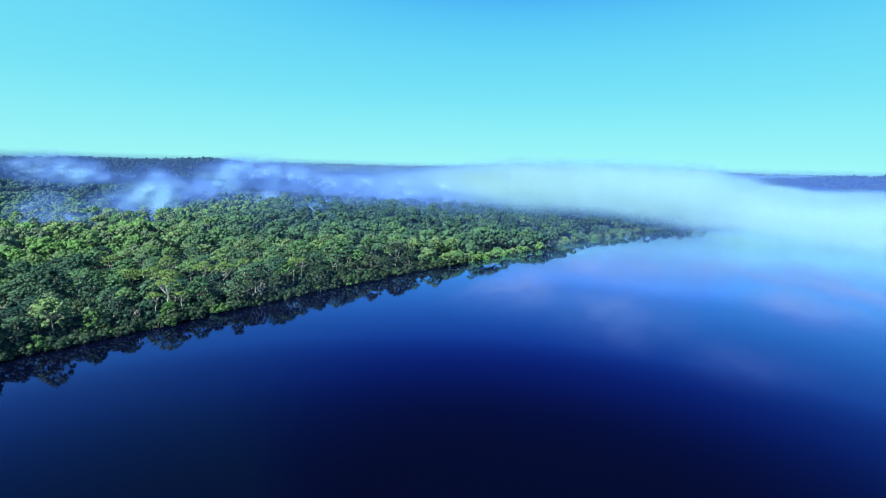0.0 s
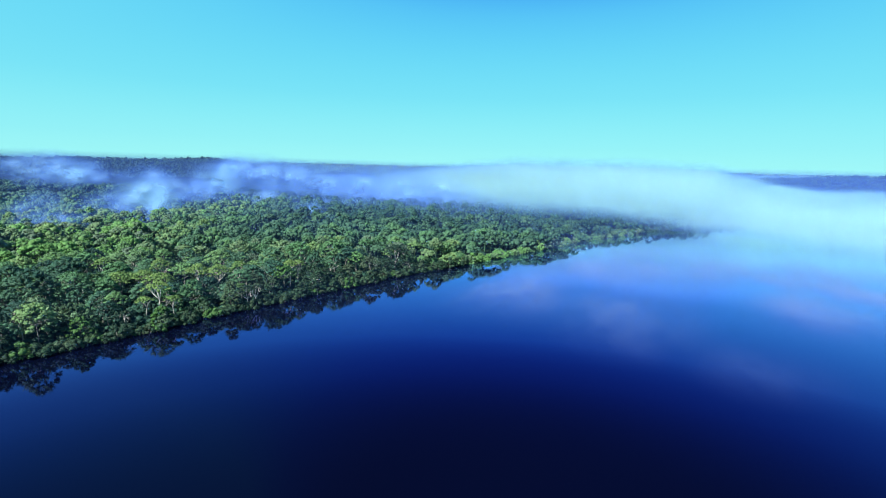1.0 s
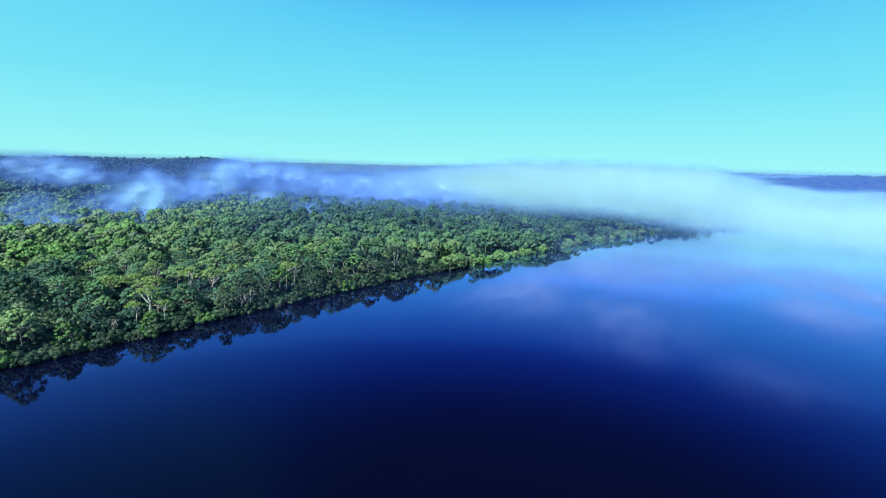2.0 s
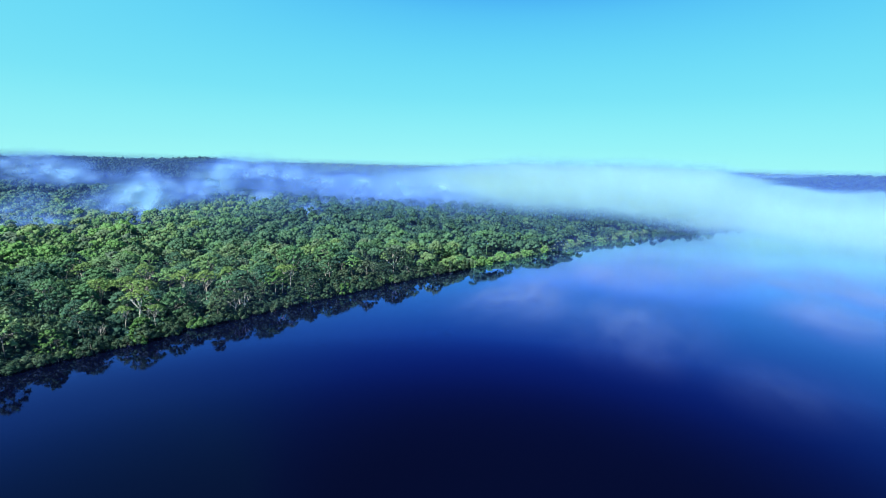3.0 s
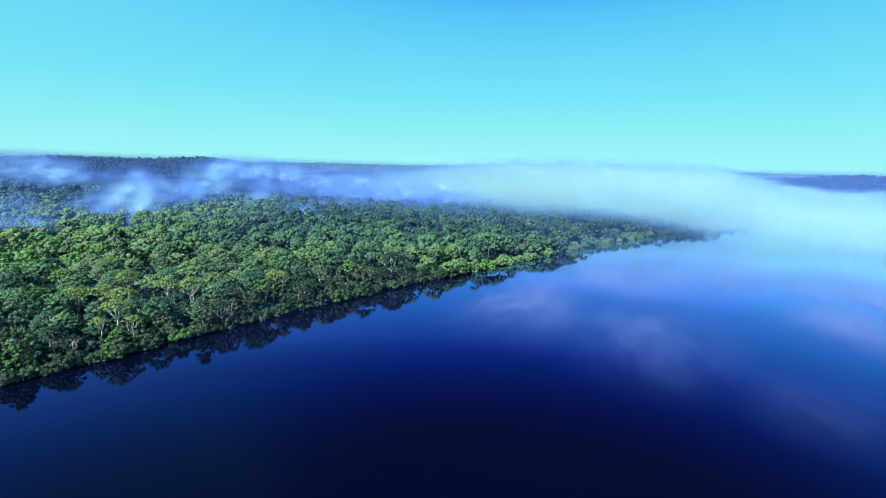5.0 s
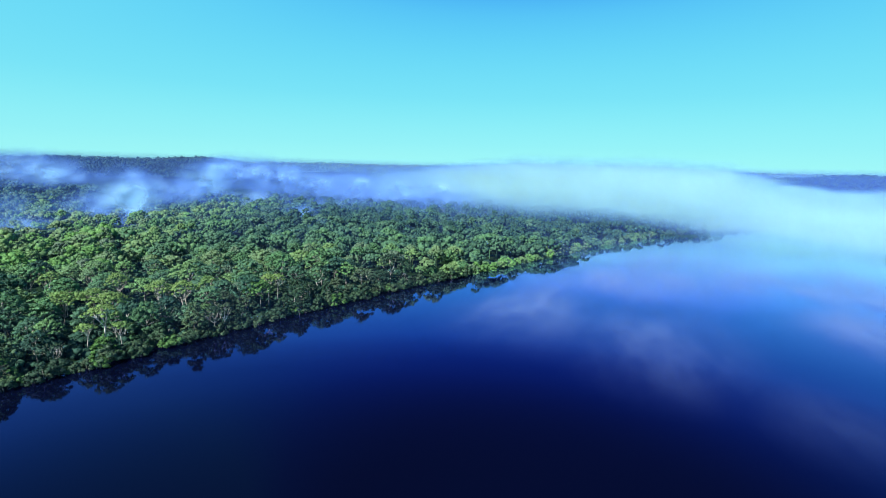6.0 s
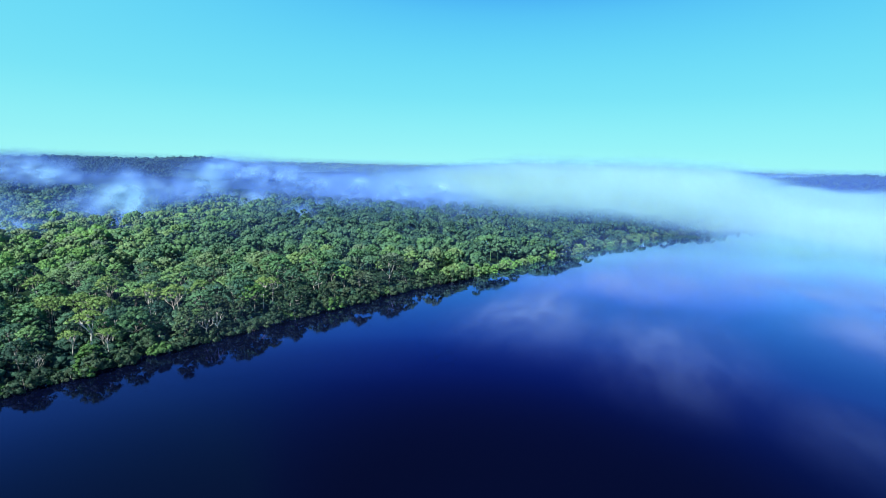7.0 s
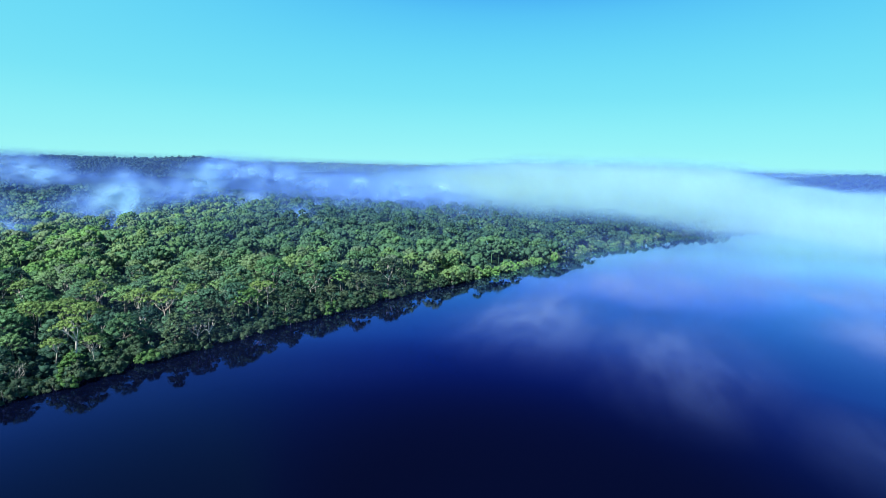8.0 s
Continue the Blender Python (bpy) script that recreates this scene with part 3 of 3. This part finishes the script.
rest = order[NEAR:]
# tint ranges drop farther out: shade under the mist, painted into the leaves
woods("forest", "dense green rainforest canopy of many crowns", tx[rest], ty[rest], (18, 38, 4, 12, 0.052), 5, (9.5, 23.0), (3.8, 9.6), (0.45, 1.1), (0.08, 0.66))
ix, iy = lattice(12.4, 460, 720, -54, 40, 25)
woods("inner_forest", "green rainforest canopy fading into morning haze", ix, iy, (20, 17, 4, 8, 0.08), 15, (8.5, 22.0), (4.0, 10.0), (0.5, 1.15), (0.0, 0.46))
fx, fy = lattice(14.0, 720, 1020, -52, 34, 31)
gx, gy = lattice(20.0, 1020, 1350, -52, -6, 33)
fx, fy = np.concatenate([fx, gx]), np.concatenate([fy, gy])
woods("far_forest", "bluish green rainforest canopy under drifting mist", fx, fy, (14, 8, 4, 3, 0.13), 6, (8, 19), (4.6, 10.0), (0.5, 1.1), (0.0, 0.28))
hx, hy = lattice(15.5, 1350, 2750, -50, 46, 41, 8.0)
bx, by = lattice(21.0, 2000, 3300, 28, 47, 43, 8.0)
hx, hy = np.concatenate([hx[hx < 600], bx]), np.concatenate([hy[hx < 600], by])
keep = land(hx, hy) > 26
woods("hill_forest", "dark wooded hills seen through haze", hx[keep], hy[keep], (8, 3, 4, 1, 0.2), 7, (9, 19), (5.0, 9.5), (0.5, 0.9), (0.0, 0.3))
ux, uy = lattice(6.0, 150, 640, -52, 20, 61, 2.0)
keep = (shore_gap(ux, uy) < 80) & (np.hypot(ux, uy) < 400) | (waves(ux, uy, 36, 91) / 0.27 < np.where(np.hypot(ux, uy) < 480, -0.5, -0.85))
# darkest tints only, painting the shade of the gaps into these leaves
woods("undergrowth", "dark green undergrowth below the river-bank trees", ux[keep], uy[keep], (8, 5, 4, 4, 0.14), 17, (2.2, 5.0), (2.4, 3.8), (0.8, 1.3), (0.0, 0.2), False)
kx, ky = lattice(44.0, 3300, 4560, -47, 47, 51, 8.0)
woods("distant_forest", "hazy blue wooded ranges on the horizon", kx, ky, (6, 2, 4, 0, 0.4), 8, (7, 13), (9.0, 14.0))
s = np.repeat(np.arange(s0 + 325, along[24], 4.6), 2)
p = on_shore(s)
q = on_shore(s + 3.0) - p
q = q / np.hypot(q[:, 0], q[:, 1])[:, None]
inland = np.where(np.arange(len(s)) % 2 == 0, rt.uniform(-1.0, 2.0, len(s)), rt.uniform(3.0, 8.0, len(s)))
slide = rt.uniform(-2, 2, len(s))
woods("bank_thicket", "bright green bushes and low trees along the waterline", p[:, 0] - q[:, 1] * inland + q[:, 0] * slide, p[:, 1] + q[:, 0] * inland + q[:, 1] * slide, (10, 13, 4, 6, 0.1), 9, (5.0, 11.0), (3.0, 5.0), (0.9, 1.5), (0.4, 1.0))

# the clearing
CX, CY = np.meshgrid(np.linspace(-105, 155, 36), np.linspace(810, 1010, 26))
tagged(grid_mesh("meadow", CX, CY, land(CX, CY) + 0.4, GRASS), "pale green grassy clearing in the forest", "clearing", kind="structure")


# ======== mist ========
def bank_density(x, y, z):
    """How thick the mist lies: a low bank over the bend of the river, thinning inland, and loose wisps over the canopy."""
    d, az = np.hypot(x, y), np.degrees(np.arctan2(x, y))
    start = np.interp(az, [-55, -40, -25, -10, 0, 10, 18, 26, 35, 50], [1350, 1250, 1050, 930, 850, 650, 640, 630, 640, 680])
    low = np.interp(az, [-55, -10, 4, 11, 18, 25, 31], [28, 25, 20, 18, 18, 10, -12])
    high = np.interp(az, [-55, -40, -25, -12, -6, 2, 8, 20, 28, 32.5, 37, 43, 50], [66, 66, 64, 68, 78, 99, 103, 103, 97, 68, 55, 60, 68]) + 5 * waves(x, y, 260, 61) + 5 * waves(x, y, 110, 62)
    thick = np.interp(az, [-55, -30, -12, 0, 12, 50], [0.006, 0.008, 0.15, 0.8, 1.2, 1.3])
    after = np.interp(az, [14, 24, 29], [260, 230, 60])
    low = low - 16 * smooth(11, 22, az) * smooth(after, after + 140, d - start)
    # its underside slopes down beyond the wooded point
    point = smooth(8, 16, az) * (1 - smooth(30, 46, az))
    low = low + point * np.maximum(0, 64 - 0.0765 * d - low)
    # and the mist reaches the water at the far end of the point
    low = low - (low + 8) * smooth(980, 1120, d) * smooth(17, 23, az)
    body = smooth(-20 - 120 * smooth(24, 32, az), 150 + 100 * smooth(24, 32, az), d - start) * smooth(low - 6, low + 18, z) * (1 - smooth(high - 34, high + 9, z)) * thick
    ground_mist = 0.18 * smooth(500, 800, d) * (1 - smooth(20, 44, z)) * (1 - smooth(2, 14, az)) * (0.3 + 0.7 * smooth(-34, -16, az))
    return body + ground_mist


def veil(X, Y, Z, density):
    """One sheet of a bank of mist; where it has no thickness it has no faces."""
    a, b = X.shape
    i = np.arange(a * b).reshape(a, b)
    quads = np.stack([i[:-1, :-1], i[1:, :-1], i[1:, 1:], i[:-1, 1:]], -1).reshape(-1, 4)
    d = np.clip(density - 0.008, 0, 1).ravel()
    quads = quads[d[quads].max(1) > 0]
    used, back = np.unique(quads, return_inverse=True)
    return np.stack([X, Y, Z], -1).reshape(-1, 3)[used], back.reshape(-1, 4), d[used]


def joined_veils(name, veils, mat, label):
    vs, qs, ds, n = [], [], [], 0
    for v, q, d in veils:
        vs.append(v)
        qs.append(q + n)
        ds.append(d)
        n += len(v)
    ob = quad_mesh(name, np.concatenate(vs), np.concatenate(qs), mat, None, True, np.concatenate(ds), "thickness")
    return tagged(ob, label, "mist", kind="stuff")


SHELLS = [420 * 1.0265 ** k for k in range(57)]
veils = []
for k, dist in enumerate(SHELLS):
    az, zz = np.meshgrid(np.radians(np.linspace(-50, 54, 112)), np.concatenate([[0.4, 2.5], np.linspace(6, 112, 21)]))
    r = dist * (1 + 0.03 * np.sin(az * 9 + k * 1.7) + 0.018 * np.sin(az * 23 + k * 2.9)) + 10 * np.sin(zz * 0.09 + k + az * 6)
    X, Y = r * np.sin(az), r * np.cos(az)
    gap = (SHELLS[min(k + 1, len(SHELLS) - 1)] - SHELLS[max(k - 1, 0)]) / 2
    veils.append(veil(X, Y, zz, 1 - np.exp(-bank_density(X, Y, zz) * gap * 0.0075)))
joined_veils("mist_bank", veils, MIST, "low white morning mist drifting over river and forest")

# thin blue sheets added to stand in for the air before the hills
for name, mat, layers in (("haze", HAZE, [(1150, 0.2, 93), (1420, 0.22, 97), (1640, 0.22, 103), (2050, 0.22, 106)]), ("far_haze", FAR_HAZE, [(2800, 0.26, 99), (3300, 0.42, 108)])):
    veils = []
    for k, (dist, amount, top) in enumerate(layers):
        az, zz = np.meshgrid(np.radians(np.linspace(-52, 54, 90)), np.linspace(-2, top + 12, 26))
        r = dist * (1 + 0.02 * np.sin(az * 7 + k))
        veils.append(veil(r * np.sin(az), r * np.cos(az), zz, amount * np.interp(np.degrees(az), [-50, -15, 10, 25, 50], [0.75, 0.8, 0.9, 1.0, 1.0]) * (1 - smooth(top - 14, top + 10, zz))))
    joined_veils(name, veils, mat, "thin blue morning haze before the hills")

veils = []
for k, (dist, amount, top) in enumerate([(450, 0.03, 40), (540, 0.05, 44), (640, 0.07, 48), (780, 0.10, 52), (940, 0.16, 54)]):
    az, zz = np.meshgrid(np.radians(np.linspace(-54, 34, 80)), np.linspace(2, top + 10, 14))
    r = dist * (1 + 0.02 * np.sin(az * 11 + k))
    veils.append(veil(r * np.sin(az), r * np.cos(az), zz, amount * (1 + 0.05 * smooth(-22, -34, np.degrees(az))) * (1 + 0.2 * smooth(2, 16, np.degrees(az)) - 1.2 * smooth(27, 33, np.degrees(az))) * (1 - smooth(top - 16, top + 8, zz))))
# near sheets added to turn the dark canopy gaps navy
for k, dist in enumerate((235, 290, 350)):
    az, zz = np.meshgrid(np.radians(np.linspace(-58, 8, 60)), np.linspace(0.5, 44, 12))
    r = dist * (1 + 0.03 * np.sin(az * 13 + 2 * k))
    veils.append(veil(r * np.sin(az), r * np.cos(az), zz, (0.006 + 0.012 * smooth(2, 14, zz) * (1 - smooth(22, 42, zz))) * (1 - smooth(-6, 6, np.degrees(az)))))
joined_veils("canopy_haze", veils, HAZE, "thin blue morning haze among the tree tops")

# loose wisps over the canopy and before the ridge: centre, half length, half height, thickness
WISPS = [((-389, 655, 36), 25, 20, 1.15), ((-394, 665, 59), 17, 12, 0.55), ((-430, 645, 29), 23, 11, 0.45), ((-393, 625, 16), 28, 9, 0.45), ((-361, 615, 14), 21, 6, 0.35), ((-615, 775, 67), 40, 16, 0.85), ((-575, 775, 63), 25, 14, 0.75), ((-514, 755, 58), 27, 7, 0.35), ((-413, 775, 45), 30, 12, 0.75), ((-386, 795, 39), 26, 11, 0.55), ((-384, 855, 54), 29, 22, 0.75), ((-369, 875, 76), 21, 11, 0.65), ((-346, 695, 32), 29, 5, 0.25), ((-431, 535, 26), 24, 13, 0.40), ((-389, 495, 20), 20, 7, 0.45), ((-354, 915, 65), 42, 20, 0.80), ((-302, 935, 57), 47, 20, 0.75), ((-317, 855, 27), 42, 11, 0.50), ((-238, 975, 47), 55, 19, 0.75), ((-170, 975, 44), 49, 18, 0.75), ((-97, 985, 40), 56, 20, 0.75), ((-188, 695, 23), 16, 7, 0.30), ((-175, 875, 20), 38, 8, 0.40), ((-146, 615, 16), 10, 5, 0.20), ((-28, 995, 37), 59, 19, 0.75)]
for c, length, tall, amount in WISPS:
    length, tall = 1.15 * length, 1.15 * tall
    veils, turn, deep = [], math.atan2(c[0], c[1]), 0.8 * length
    for k in range(5):
        o = (k - 2) * deep * 0.45
        u, zz = np.meshgrid(np.linspace(-2.1, 2.1, 20) * length, c[2] + np.linspace(-2.1, 2.1, 14) * tall)
        w = o + 0.12 * length * np.sin(u / length * 3 + k) + 4 * np.sin(zz * 0.15 + 2 * k)
        X, Y = c[0] + u * math.cos(turn) + w * math.sin(turn), c[1] - u * math.sin(turn) + w * math.cos(turn)
        fall = np.exp(-(u / length) ** 2 - ((zz - c[2]) / tall) ** 2 - (o / deep) ** 2) - 0.012
        veils.append(veil(X, Y, zz, amount * 0.52 * np.clip(fall, 0, 1)))
    joined_veils("mist_wisp", veils, PUFF if amount > 0.6 and tall > 0.52 * length else WISP, "thin wisp of white mist above the canopy")

# billows along the top of the bank before the far hill: centre, half length, half height, thickness
BILLOWS = [((555, 939, 75), 41, 7, 0.35), ((604, 919, 63), 36, 7, 0.40), ((641, 899, 55), 34, 8, 0.40), ((684, 879, 51), 39, 8, 0.40), ((741, 879, 54), 39, 9, 0.40), ((120, 939, 84), 62, 9, 0.30), ((227, 939, 82), 52, 6, 0.25), ((401, 939, 81), 72, 7, 0.25)]
for c, length, tall, amount in BILLOWS:
    veils, turn = [], math.atan2(c[0], c[1])
    for k in range(5):
        o = (k - 2) * 0.4 * length
        u, zz = np.meshgrid(np.linspace(-2.1, 2.1, 22) * length, c[2] + np.linspace(-2.1, 2.1, 16) * tall)
        X, Y = c[0] + u * math.cos(turn) + o * math.sin(turn), c[1] - u * math.sin(turn) + o * math.cos(turn)
        lump = 1 + 0.25 * np.sin(u / length * 5 + k) + 0.15 * np.sin(u / length * 11 + 2 * k)
        veils.append(veil(X, Y, zz, amount * np.clip(np.exp(-(u / length) ** 2 - ((zz - c[2]) / (tall * lump)) ** 2 - (k - 2) ** 2 * 0.2) - 0.012, 0, 1)))
    joined_veils("mist_billow", veils, MIST, "soft white billow on the top of the mist bank")

# lilac sheet added over the river to paint in mist reflections: place, half width, half length along the view,
# thickness
MIST_REFLECTIONS = [((48, 362), 38, 58, 0.42), ((84, 445), 44, 50, 0.48), ((108, 290), 30, 52, 0.21), ((94, 244), 17, 26, 0.09), ((72, 325), 34, 34, 0.07), ((138, 430), 56, 54, 0.48), ((185, 525), 80, 60, 0.24), ((250, 420), 62, 50, 0.32),
         ((325, 420), 56, 60, 0.26), ((240, 310), 32, 48, 0.42), ((300, 350), 56, 50, 0.38), ((310, 440), 70, 60, 0.25), ((135, 205), 24, 30, 0.07), ((52, 300), 24, 28, 0.05)]
X, Y = np.meshgrid(np.arange(-70, 620, 6.0), np.arange(110, 720, 6.0))
amount = np.zeros(X.shape)
for (cx, cy), wide, long, most in MIST_REFLECTIONS:
    amount = np.maximum(amount, most * bump2(X, Y, cx, cy, wide, long, -math.degrees(math.atan2(cx, cy)))) + 0.25 * np.minimum(amount, most * bump2(X, Y, cx, cy, wide, long, -math.degrees(math.atan2(cx, cy))))
amount = amount * smooth(34, 84, -shore_gap(X, Y))
joined_veils("river_steam", [veil(X, Y, 1.6 + 0.8 * waves(X, Y, 90, 71), amount)], REFLECTION_VEIL, "thin lilac sheet standing in for mist reflected in the river")
